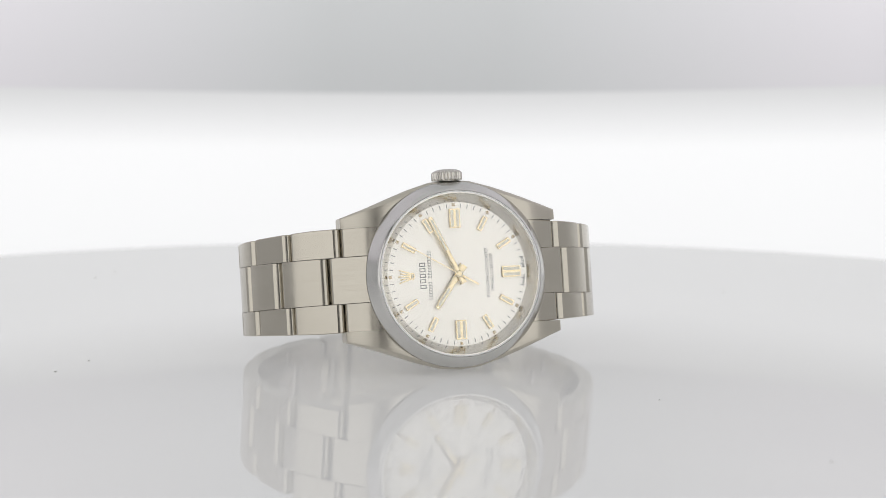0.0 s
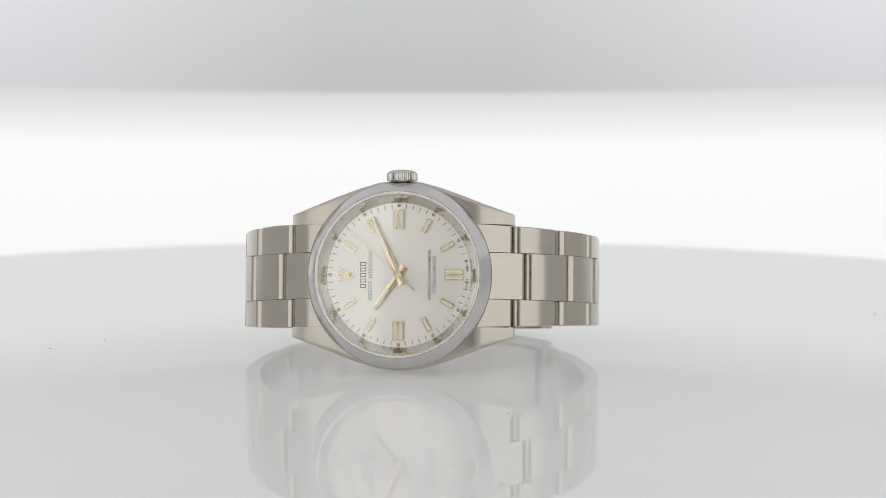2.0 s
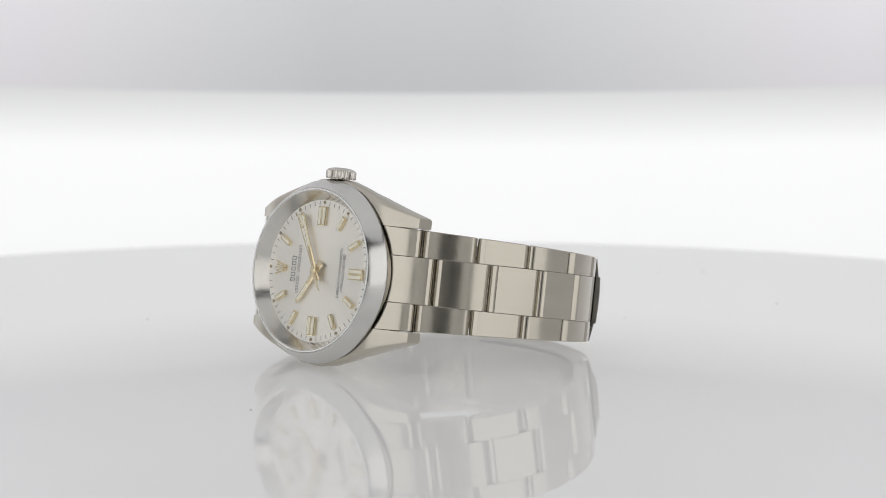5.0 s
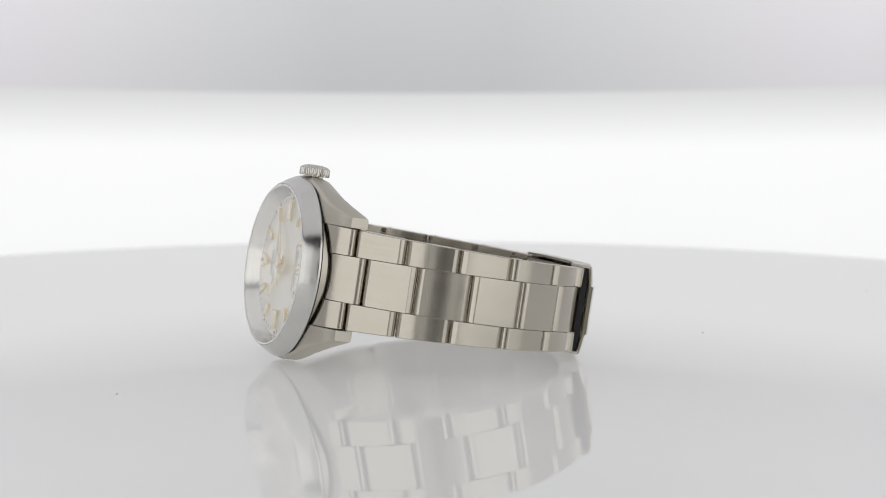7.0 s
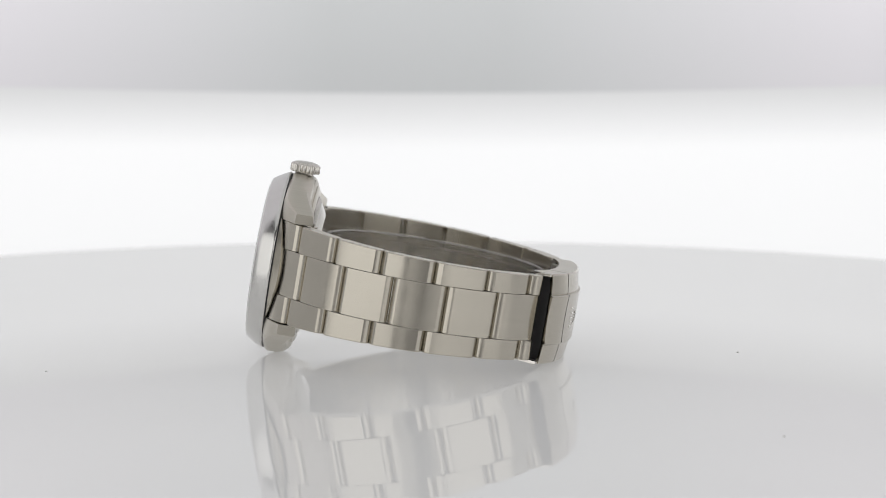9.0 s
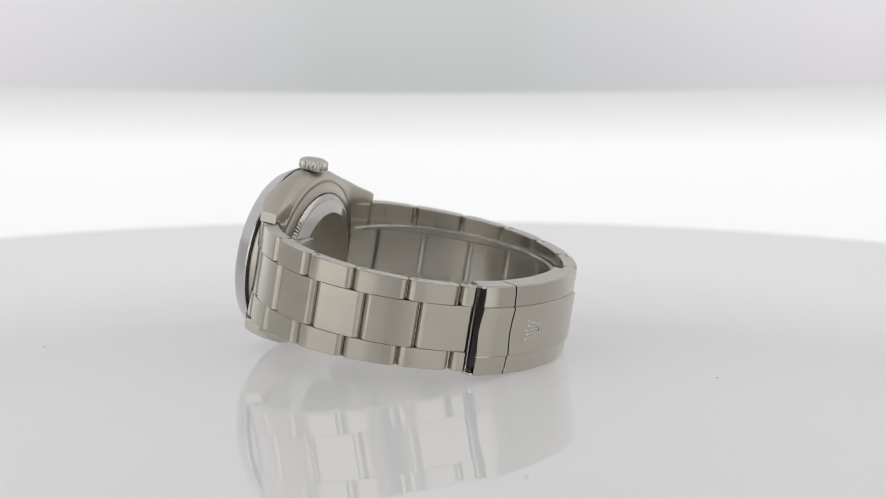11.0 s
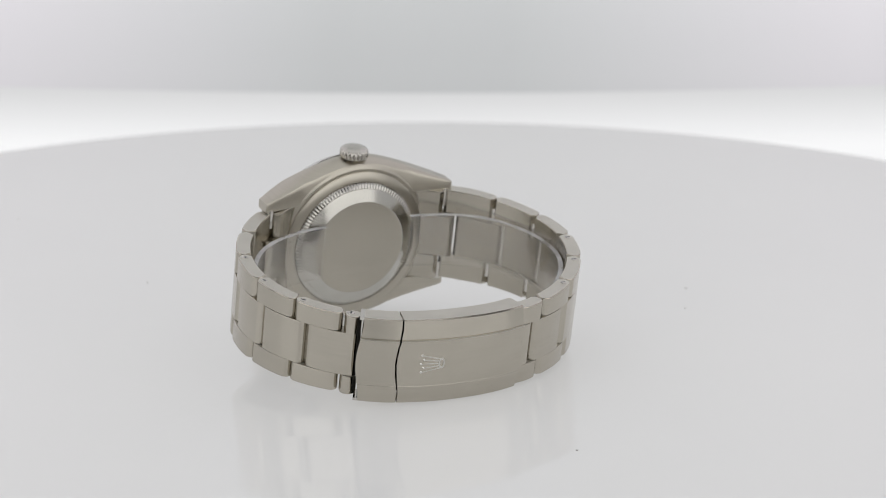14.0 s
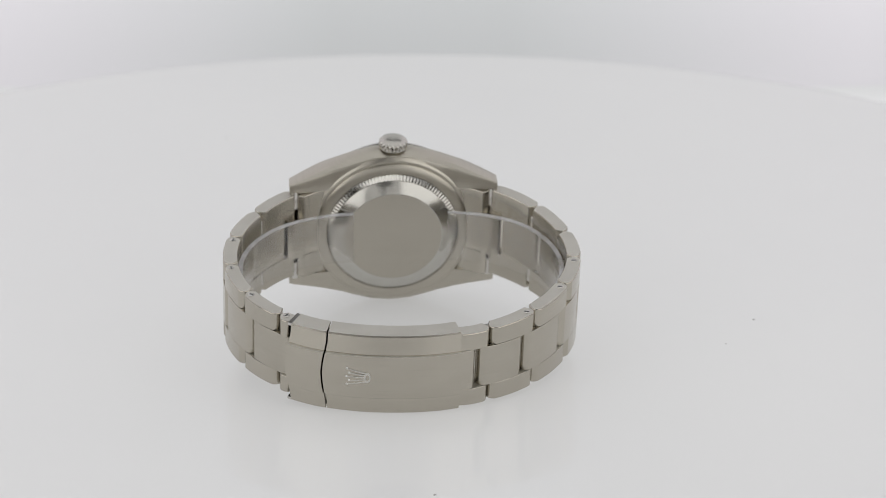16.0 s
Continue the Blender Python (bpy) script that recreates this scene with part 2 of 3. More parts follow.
# softbox diffusers face their local -z
for sx in (-1, 1):
    box_ob = softbox(0.98, 0.95, side_mat, look((sx * 0.645, -0.62, 0.16), (0, 0, 0.05)), "upright white softbox beside the turntable")
    part("stand", lathe([(0, 0), (14, 0), (14, 1060), (0, 1060)], 16, axis="z"), frame_black, box_ob, "black light stand",
         box_ob.matrix_basis.inverted() @ Matrix.Translation((sx * 0.705, -0.68, -0.9)))
# unseen top light, added to brighten the turntable and fill dark reflections
box_ob = softbox(1.7, 1.6, top_mat, look((0, -0.05, 0.98), (0, -0.049, 0)), "added white softbox hung over the turntable")
part("hanger", lathe([(0, 0), (10, 0), (10, 680), (0, 680)], 16, axis="z"), frame_black, box_ob, "black hanging rod",
     box_ob.matrix_basis.inverted() @ Matrix.Translation((0, -0.05, 1.02)))

# unseen glowing panel added to grey the gap reflected between the side softboxes
front_box = softbox(0.58, 0.95, front_mat, look((0, -1.09, 0.16), (0, 0, 0.05)), "narrow dim white fill panel added behind the camera")
part("stand", lathe([(0, 0), (14, 0), (14, 1060), (0, 1060)], 16, axis="z"), frame_black, front_box, "black light stand",
     front_box.matrix_basis.inverted() @ Matrix.Translation((0, -1.17, -0.9)))

# the filming camera's own body, behind its eye
film_camera = tagged(new("film_camera"), "black film camera with a round lens hood", "camera")
part("lens_barrel", lathe([(0, 0.012), (30, 0.012), (32, 0), (35, 0), (36, -2), (36, -49), (0, -49)], 48, axis="y"), frame_black, film_camera, "round black lens barrel")
part("body", box(-0.085, 0.085, -0.150, -0.050, -0.075, 0.105, bev=0.012), frame_black, film_camera)

# upright column on which the camera slides up
lift_column = tagged(new("camera_stand"), "black upright camera stand with a round foot", "camera stand")
part("column", lathe([(0, -895), (16, -895), (16, 340), (14, 343), (0, 343)], 24, axis="z"), frame_black, lift_column)
part("foot", lathe([(0, -900), (190, -900), (190, -890), (180, -884), (0, -884)], 48, axis="z"), frame_black, lift_column)
lift_column.matrix_basis = Matrix.Translation((0, -0.655, 0))

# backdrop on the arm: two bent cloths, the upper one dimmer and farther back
backdrop = tagged(new("backdrop"), "curved white backdrop cloth with painted glow", "backdrop", kind="structure")


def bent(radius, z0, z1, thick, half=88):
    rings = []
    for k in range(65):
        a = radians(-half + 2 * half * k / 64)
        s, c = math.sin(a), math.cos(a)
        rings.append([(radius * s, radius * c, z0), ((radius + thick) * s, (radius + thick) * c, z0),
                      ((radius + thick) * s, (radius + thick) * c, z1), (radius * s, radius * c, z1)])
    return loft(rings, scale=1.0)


# unseen sides and upper reach are added to brighten reflections in the steel
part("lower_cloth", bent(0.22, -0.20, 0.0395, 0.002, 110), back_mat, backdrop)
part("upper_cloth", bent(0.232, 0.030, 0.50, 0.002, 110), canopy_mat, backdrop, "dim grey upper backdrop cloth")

# turntable
turntable = tagged(new("turntable"), "round glossy white acrylic turntable", "turntable")
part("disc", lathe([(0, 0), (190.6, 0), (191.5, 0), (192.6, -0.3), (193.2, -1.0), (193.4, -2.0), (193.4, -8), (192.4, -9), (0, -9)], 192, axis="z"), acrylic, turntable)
part("base", lathe([(0, -9), (110, -9), (110, -90), (125, -95), (125, -898), (0, -898)], 64, axis="z"), frame_black, turntable, "dark drive column")
rng = random.Random(4)
bm = bmesh.new()
for k in range(11):
    a, r = rng.uniform(0, 6.283), rng.uniform(55, 150)
    s = rng.choice((0.18, 0.2, 0.25, 0.3, 0.4))
    lathe([(0, 0.0), (s, 0.0), (s * 0.7, 0.12), (0, 0.16)], 6, bm, (r * math.cos(a), r * math.sin(a)), "z")
part("dust", bm, dust_mat, turntable, "scattered specks of grey dust")["kind"] = "stuff"

# ---- the watch: local x to 6 o'clock, z to the crown, y to the case back, millimetres, dial centre at the origin ----
SEAT = Matrix.Translation((0, -0.0284, 0.01872)) @ pose(0, 0, 0, 0, 0, -4.0) @ pose(0, 0, 0, -9.6) @ pose(0, 0, 0, 0, -0.95)
watch = tagged(new("wristwatch"), "steel wristwatch with silver dial and gold markers lying on its side", "watch")


def wpart(name, bm, material, label="", parent=None, angle=30.0):
    return part(name, bm, material, parent or watch, label, SEAT if parent is None else None, angle)


# case: a flank with two lugs on each side, and the round middle
def outline(x):
    x = abs(x)
    xs = (0, 4, 8, 12, 16, 20, 20.8, 21.15)
    zs = (18.0, 17.6, 16.45, 15.0, 13.45, 12.05, 11.8, 11.65)
    return float(np.interp(x, xs, zs))


def front_y(x):
    return float(np.interp(abs(x), (0, 13.5, 15.5, 18, 20.5, 21.15), (2.45, 2.5, 2.9, 4.0, 5.4, 5.65)))


def back_y(x):
    return float(np.interp(abs(x), (0, 12, 17, 20.7, 21.15), (7.3, 7.5, 8.4, 9.1, 9.0)))


bm = bmesh.new()
for sg in (-1, 1):
    rings = []
    xs = [-21.15, -20.8, -20, -19, -18, -17, -16, -15, -14, -13, -12, -10, -8, -6, -4, -2, 0]
    xs = xs + [-x for x in reversed(xs[:-1])]
    for x in xs:
        zo, f, b = outline(x), front_y(x), back_y(x)
        zi = 9.72 if abs(x) > 12.5 else 6.0
        low = 0.35 if abs(x) < 12 else 0.1
        q = float(np.interp(abs(x), (13, 20), (1.0, 0.3)))
        sec = [(f, zi), (f, zo - 1.5 * q), (f + 0.12 * q, zo - 0.75 * q), (f + 0.55 * q, zo - 0.2 * q), (f + q, zo), (b - 2.2 * q, zo), (b - q, zo - low * q), (b - 0.25 * q, zo - (0.55 + low) * q), (b, zo - (1.2 + low) * q), (b, zi)]
        rings.append([(x, y, sg * z) for y, z in sec])
    loft(rings, bm)
lathe([(0, 2.3), (16.9, 2.3), (16.9, 7.3), (16.2, 7.7), (0, 7.7)], 128, bm)
case = wpart("case", bm, steel_satin, "satin steel case with four lugs", angle=24)

bezel_profile = [(15.62, -0.55), (15.62, -0.98), (15.74, -1.08), (15.96, -0.86), (16.35, -0.22), (16.77, 0.46), (17.13, 1.10), (17.43, 1.70), (17.6, 2.1), (17.54, 2.28), (15.45, 2.28), (15.45, -0.55)]
bezel = wpart("bezel", lathe(bezel_profile, 192), steel_polished, "smooth polished domed bezel", angle=50)
wpart("crystal_seal", lathe([(15.36, -0.9), (15.38, -1.14), (15.5, -1.2), (15.62, -1.14), (15.64, -0.5), (15.36, -0.5)], 160), nylon, "thin white seal round the crystal", bezel)
wpart("bezel_seam", lathe([(16.4, 2.2), (17.35, 2.2), (17.35, 2.55), (16.4, 2.55)], 128), seam_and_shade, "dark seam under the bezel")
wpart("rehaut", lathe([(13.6, 1.32), (15.2, -1.05), (15.42, -1.05), (15.42, 1.6), (13.6, 1.6)], 128), flange, "polished steel flange round the dial")
crystal = wpart("crystal", lathe([(0, -1.42), (14.3, -1.42), (14.7, -1.42), (15.1, -1.34), (15.34, -1.2), (15.34, -0.95), (0, -0.95)], 128), sapphire, "clear sapphire crystal")
crystal.visible_shadow = False

# dial
dial = wpart("dial", lathe([(0, 1.3), (13.75, 1.3), (13.75, 1.7), (0, 1.7)], 128), dial_mat, "silver sunray dial")


def radial(a, r0, r1, w, y0, y1, bm=None, off=0.0, bev=0.0):
    """A bar along the ray at a degrees clockwise from 12 o'clock."""
    turn = Matrix.Rotation(radians(a), 3, "Y")
    return box(-r1, -r0, y0, y1, off - w / 2, off + w / 2, bm, MM, turn, bev)


bm = bmesh.new()
for k in range(60):
    if k % 5:
        radial(6 * k, 12.55, 13.3, 0.13, 1.27, 1.31, bm)
wpart("minute_track", bm, ink, "fine dark minute strokes", dial)
for k in range(12):
    if k == 6:
        continue
    bm = radial(30 * k, 12.8, 13.42, 0.62, 1.16, 1.31, None, 0.0, 0.06)
    wpart("minute_pip", bm, bronze, "small square dark gold minute pip", dial)
for k in range(1, 12):
    if k in (3, 6, 9):
        marker = wpart("hour_marker", radial(30 * k, 8.7, 12.35, 2.1, 0.72, 1.3, None, 0, 0.07), gold, "double gold hour marker with cream lume")
        for off in (-0.53, 0.53):
            wpart("lume", radial(30 * k, 8.92, 12.13, 0.56, 0.685, 1.0, None, off, 0.03), lume, "cream lume insert", marker)
    else:
        marker = wpart("hour_marker", radial(30 * k, 9.3, 12.15, 1.02, 0.74, 1.3, None, 0, 0.07), gold, "gold baton hour marker with cream lume")
        wpart("lume", radial(30 * k, 9.52, 11.93, 0.52, 0.705, 1.0, None, 0, 0.03), lume, "cream lume insert", marker)


def fan(bm, place, size, y0, y1, w, spread=9.5, base=0.085, bead=1.15, pieces="rbf"):
    """Plain emblem: five rays with beads over an oval foot; it opens towards -x."""
    for k in range(-2, 3):
        a, lift = radians(spread * k), base * size * k
        dx, dz = -math.cos(a), math.sin(a)
        n = size * (1.0 if k % 2 == 0 else 0.86)
        pts = []
        for along, half in ((0.12, w * 0.9), (n, w * 0.45)):
            for s in (-1, 1):
                pts.append((dx * along - dz * half * s, lift + dz * along + dx * half * s))
        vs = [place(x, y, z) for y in (y0, y1) for x, z in pts]
        if "r" in pieces:
            poly(vs, [(0, 1, 3, 2), (4, 6, 7, 5), (0, 4, 5, 1), (2, 3, 7, 6), (0, 2, 6, 4), (1, 5, 7, 3)], bm)
        ring = lambda r, y: [place(dx * (n + w) + r * math.cos(q), y, lift + dz * (n + w) + r * math.sin(q)) for q in (0, 1.05, 2.09, 3.14, 4.19, 5.24)]
        if "b" in pieces:
            loft([ring(w * bead, y1), ring(w * bead, (y0 + y1) / 2), ring(w * bead * 0.55, y0)], bm)
    foot = lambda r, y: [place(0.04 * size + 0.55 * r * math.cos(q) * size, y, r * math.sin(q) * size) for q in [math.pi * i / 8 for i in range(16)]]
    if "f" in pieces:
        loft([foot(0.30, y1), foot(0.30, y0), foot(0.18, y0), foot(0.18, y1)], bm, False, True)
    return bm


wpart("dial_emblem", fan(bmesh.new(), lambda x, y, z: (x - 8.9, y, z), 2.3, 0.9, 1.3, 0.17), gold, "small gold applied emblem", dial)


def lettering(body, x, height, width, bm):
    """Raised print; its foot looks to 6 o'clock and it runs towards the crown."""
    cu = bpy.data.curves.new("print", "FONT")
    cu.body, cu.align_x, cu.resolution_u, cu.offset = body, "CENTER", 2, 0.006
    ob = new("print", cu)
    me = bpy.data.meshes.new_from_object(ob.evaluated_get(bpy.context.evaluated_depsgraph_get()))
    co = np.array([v.co[:2] for v in me.vertices])
    mid, wid = (co[:, 0].max() + co[:, 0].min()) / 2, co[:, 0].max() - co[:, 0].min()
    tall = co[:, 1].max()
    vs = [(x - b / tall * height, 1.27, (a - mid) / wid * width) for a, b in co]
    poly(vs, [tuple(p.vertices) for p in me.polygons], bm)
    bpy.data.objects.remove(ob)
    bpy.data.curves.remove(cu)
    bpy.data.meshes.remove(me)
    return bm


bm = lettering("SUPERLATIVE CHRONOMETER", 6.15, 0.62, 9.5, bmesh.new())
lettering("OFFICIALLY CERTIFIED", 7.05, 0.62, 7.2, bm)
wpart("dial_print", bm, ink, "two lines of fine dark print", dial)
foot = bmesh.new()
for body, mid in (("SWISS", -1.75), ("MADE", 1.75)):
    own = lettering(body, 13.35, 0.5, 2.1, bmesh.new())
    for v in own.verts:
        r, turn = v.co.x, v.co.z / (13.3 * MM) + mid / 13.3
        v.co.x, v.co.z = r * math.cos(turn), r * math.sin(turn)
    tmp = bpy.data.meshes.new("print")
    own.to_mesh(tmp)
    own.free()
    foot.from_mesh(tmp)
    bpy.data.meshes.remove(tmp)
wpart("foot_print", foot, ink, "tiny dark print at the dial's foot", dial)
# name lines as plain hollow bars, one for each letter


def hollow(x0, x1, z0, z1, w, bm):
    box(x0, x1, 1.27, 1.31, z0, z0 + w, bm, MM)
    box(x0, x1, 1.27, 1.31, z1 - w, z1, bm, MM)
    box(x0, x0 + w, 1.27, 1.31, z0 + w, z1 - w, bm, MM)
    box(x1 - w, x1, 1.27, 1.31, z0 + w, z1 - w, bm, MM)


bm = bmesh.new()
for k in range(5):
    c = -2.08 + 1.04 * k
    hollow(-7.35, -6.2, c - 0.36, c + 0.36, 0.14, bm)
for k in range(16):
    if k != 6:
        c = -4.42 + 0.59 * k
        hollow(-5.72, -5.04, c - 0.2, c + 0.2, 0.08, bm)
wpart("name_bars", bm, ink, "two rows of small dark hollow bars", dial)


# hands
def hand(name, a, length, w0, w1, y, label):
    turn = Matrix.Rotation(radians(a), 3, "Y")
    pts = [(2.0, -w0 * 0.75), (2.0, w0 * 0.75), (1.1, w0 * 0.6), (0, w0 * 0.55), (-2.5, w0 / 2), (-length + 0.25, w1 / 2), (-length, w1 * 0.3), (-length, -w1 * 0.3), (-length + 0.25, -w1 / 2), (-2.5, -w0 / 2), (0, -w0 * 0.55), (1.1, -w0 * 0.6)]
    ring = lambda yy, k: [turn @ Vector((x, yy, z * k)) for x, z in pts]
    bm = loft([ring(y + 0.2, 1.0), ring(y + 0.06, 1.0), ring(y, 0.8)])
    ob = wpart(name, bm, gold, label)
    f = 0.42
    bm = box(-length + 0.6, -length * f, y - 0.025, y + 0.1, -w1 * 0.26, w1 * 0.26, None, MM, turn)
    wpart("lume", bm, lume, "cream lume stripe", ob)
    return ob


hand("hour_hand", 305.5, 7.8, 1.15, 0.95, 0.55, "gold baton hour hand with cream lume")
hand("minute_hand", 65.4, 12.0, 1.0, 0.8, 0.22, "gold baton minute hand with cream lume")
wpart("hand_hub", lathe([(0, -0.42), (0.45, -0.42), (0.62, -0.3), (0.62, 0.9), (0, 0.9)], 32), gold, "round gold hub")
bm = box(-12.3, 0, -0.12, -0.04, -0.075, 0.075, None, MM)
box(0, 4.3, -0.12, -0.04, -0.17, 0.17, bm, MM)
lathe([(0, -0.3), (0.5, -0.3), (0.7, -0.2), (0.7, 0.02), (0, 0.02)], 24, bm)
second_hand = wpart("second_hand", bm, gold, "thin gold second hand")

# winding crown, fluted
rings = []
for h, k in ((17.2, 0.62), (17.95, 0.62), (17.96, 0.98), (18.12, 1.03), (19.3, 1.03), (19.48, 0.99), (19.72, 0.89), (19.93, 0.72), (20.06, 0.48), (20.1, 0.2)):
    ring = []
    for i in range(200):
        a = 2 * math.pi * i / 200
        flute = 0.30 * (1 - abs(math.cos(a * 10)) ** 1.2) * float(np.interp(h, (17.96, 18.1, 19.3, 19.5, 19.7), (0.5, 1, 1, 0.6, 0)))
        r = 2.86 * k - flute
        ring.append((r * math.cos(a), 4.75 + r * math.sin(a), h))
    rings.append(ring)
crown = wpart("winding_crown", loft(rings), crown_steel, "fluted steel winding crown", angle=40)

# case back
wpart("case_ring", lathe([(11, 7.5), (15.6, 7.5), (15.6, 7.9), (15.0, 8.25), (13.7, 8.35), (13.7, 8.0), (11, 8.0)], 128), steel_satin, "steel ring round the case back")
rings = []
for y, r, teeth in ((8.0, 13.6, 1), (8.4, 13.6, 1), (8.62, 13.35, 1), (8.98, 12.55, 0.8), (8.95, 12.2, 0)):
    rings.append([((r - teeth * 0.22 * (i % 2)) * math.cos(math.pi * i / 120), y, (r - teeth * 0.22 * (i % 2)) * math.sin(math.pi * i / 120)) for i in range(240)])
back = wpart("case_back", loft(rings), back_polish, "fluted polished steel case back", angle=20)
wpart("back_slope", lathe([(9.9, 8.6), (9.9, 10.24), (10.1, 10.27), (11.0, 9.87), (11.8, 9.46), (12.42, 9.12), (12.5, 8.4)], 128), back_polish, "polished sloping rim", back)
wpart("back_disc", lathe([(0, 9.0), (9.95, 9.0), (9.95, 10.29), (0, 10.29)], 96), steel_brushed, "plain brushed centre disc", back)

# ---- bracelet ----
LOOP = [(x * (0.986 if x > 26 else 0.997), y) for x, y in [(13.2, 2.5), (15.6, 2.8), (17.2, 3.4), (20.3, 5.6), (23.7, 8.3), (27.8, 12.0), (31.2, 16.0), (33.8, 20.7), (35.3, 25.9), (35.9, 31.0), (35.6, 36.3), (33.8, 41.8), (30.6, 47.0),
        (26.2, 51.8), (20.5, 55.9), (13.0, 58.8), (5.0, 60.0), (-3.0, 60.2), (-9.5, 59.7), (-16.5, 57.6), (-22.8, 53.8), (-28.6, 48.0), (-32.8, 41.6), (-35.0, 35.2),
        (-35.4, 29.5), (-34.3, 23.8), (-31.8, 17.6), (-28.2, 12.6), (-23.7, 8.3), (-20.3, 5.6), (-17.2, 3.4), (-15.6, 2.8), (-13.2, 2.5)]]


def smooth_path(pts, n=24):
    out = []
    p = [Vector((2 * pts[0][0] - pts[1][0], 2 * pts[0][1] - pts[1][1]))] + [Vector(q) for q in pts] + [Vector((2 * pts[-1][0] - pts[-2][0], 2 * pts[-1][1] - pts[-2][1]))]
    for i in range(1, len(p) - 2):
        for k in range(n):
            t = k / n
            out.append(0.5 * (2 * p[i] + (p[i + 1] - p[i - 1]) * t + (2 * p[i - 1] - 5 * p[i] + 4 * p[i + 1] - p[i + 2]) * t * t + (3 * p[i] - p[i - 1] - 3 * p[i + 1] + p[i + 2]) * t ** 3))
    out.append(p[-2])
    return np.array([tuple(q) for q in out])


def view_shift(x, y):
    """Shifts the back of the bracelet to fit its outline in the camera's view."""
    k = max(0.0, (y - 28) / 32)
    six = min(1.0, max(0.0, (x + 12) / 20))
    return x - 0.6 * k, y + 0.4 * k * six - 0.15 * k * (1 - six)


class Path:
    def __init__(self, pts):
        self.p = smooth_path([view_shift(*q) for q in pts])
        self.s = np.concatenate([[0], np.cumsum(np.linalg.norm(np.diff(self.p, axis=0), axis=1))])
        self.length = float(self.s[-1])

    def at(self, s, d=0.0):
        """The point s along the path and d inwards of it."""
        q = lambda v: np.array([np.interp(v, self.s, self.p[:, 0]), np.interp(v, self.s, self.p[:, 1])])
        u = min(max(s, 0.7), self.length - 0.7)
        a, b = q(u - 0.6), q(u + 0.6)
        t = (b - a) / np.linalg.norm(b - a)
        over = max(0.0, s - self.length) + min(0.0, s)
        c = q(s) + t * over - np.array([t[1], -t[0]]) * d
        return float(c[0]), float(c[1])

    def near(self, x, y):
        x, y = view_shift(x, y)
        return float(self.s[np.argmin(np.hypot(self.p[:, 0] - x, self.p[:, 1] - y))])


loop = Path(LOOP)
S_CLASP_A, S_CLASP_B = loop.near(25.0, 53.0), loop.near(-8.4, 59.9)
SIX = [loop.near(23.7, 8.3), loop.near(31.2, 16.0), loop.near(35.3, 25.9), loop.near(35.6, 36.3), loop.near(31.2, 46.2)]
TWELVE = [loop.near(-23.7, 8.3), loop.near(-31.4, 16.9), loop.near(-35.2, 27.0), loop.near(-34.7, 37.0), loop.near(-29.7, 46.6), loop.near(-21.6, 54.7), loop.near(-11.6, 59.2)]
S_MID = loop.near(8.0, 59.6)
HC, THICK, LAG = 4.4, 2.9, 2.9


def half_width(s):
    u = min(1.0, max(0.0, (abs(s - S_MID) - 16) / (loop.length / 2 - 16 - 8)))
    return 8.1 + 1.75 * u ** 1.4


def link(s0, s1, side, head_round=1.15, tail_round=1.0, thick=THICK, dome=0.5, gap=0.29):
    """A bracelet piece between s0 and s1; side 0: centre, 1 or -1: outer. Its ends are rounded."""
    s0, s1 = s0 + gap, s1 - gap
    prof = []
    first = 0.32
    arc = [first + (math.pi / 2 - first) * k / 7 for k in range(8)]
    low, reach = math.cos(first), 1.4 * (1 - math.sin(first))
    r0, r1 = head_round, tail_round
    for a in arc:
        prof.append((s0 + 1.4 * r0 * (1 - math.sin(a)), 1.2 * r0 * (low - math.cos(a))))
    prof = prof[::-1]
    n = 6
    body = [(s0 + reach * r0 + (s1 - s0 - reach * (r0 + r1)) * k / n, 0.0) for k in range(1, n)]
    prof += body + [(s1 - 1.4 * r1 * (1 - math.sin(a)), 1.2 * r1 * (low - math.cos(a))) for a in arc]
    prof += [(s1 - 0.1, thick - 1.2), (s1 - 0.95, thick)] + [(s, thick) for s, _ in reversed(body)] + [(s0 + 0.95, thick), (s0 + 0.1, thick - 1.2)]
    mid, L = (s0 + s1) / 2, s1 - s0
    a0, a1 = np.array(loop.at(s0)), np.array(loop.at(s1))
    way = (a1 - a0) / np.linalg.norm(a1 - a0)
    inward = np.array([-way[1], way[0]])

    def spot(s, d):
        """On the chord of the link, slightly domed."""
        u = (s - s0) / L
        c = a0 + (a1 - a0) * u + inward * (d + 0.2 - dome * 4 * u * (1 - u))
        return float(c[0]), float(c[1])

    rings = []
    c = 0.16
    for edge, inset in ((0, 1), (0.0001, 0.45), (c, 0), (1 - c, 0), (1 - 0.0001, 0.45), (1, 1)):
        ring = []
        for s, d in prof:
            e = c if edge > 0.5 and side else 0.06
            k = e * inset
            ss, dd = mid + (s - mid) * (L - 2 * k) / L, k + d * (thick - 2 * k) / thick
            if side == 0:
                za, zb = -HC + 0.025, HC - 0.025
            else:
                za, zb = side * (HC + 0.025), side * half_width(s)
            step = {0: 0.0, 0.0001: 0.3 * e, c: e, 1 - c: -e, 1 - 0.0001: -0.3 * e, 1: 0.0}[edge]
            sign = 1 if zb > za else -1
            z = (za if edge < 0.5 else zb) + sign * step
            x, y = spot(ss, dd)
            ring.append((x, y, z))
        rings.append(ring)
    return loft(rings)


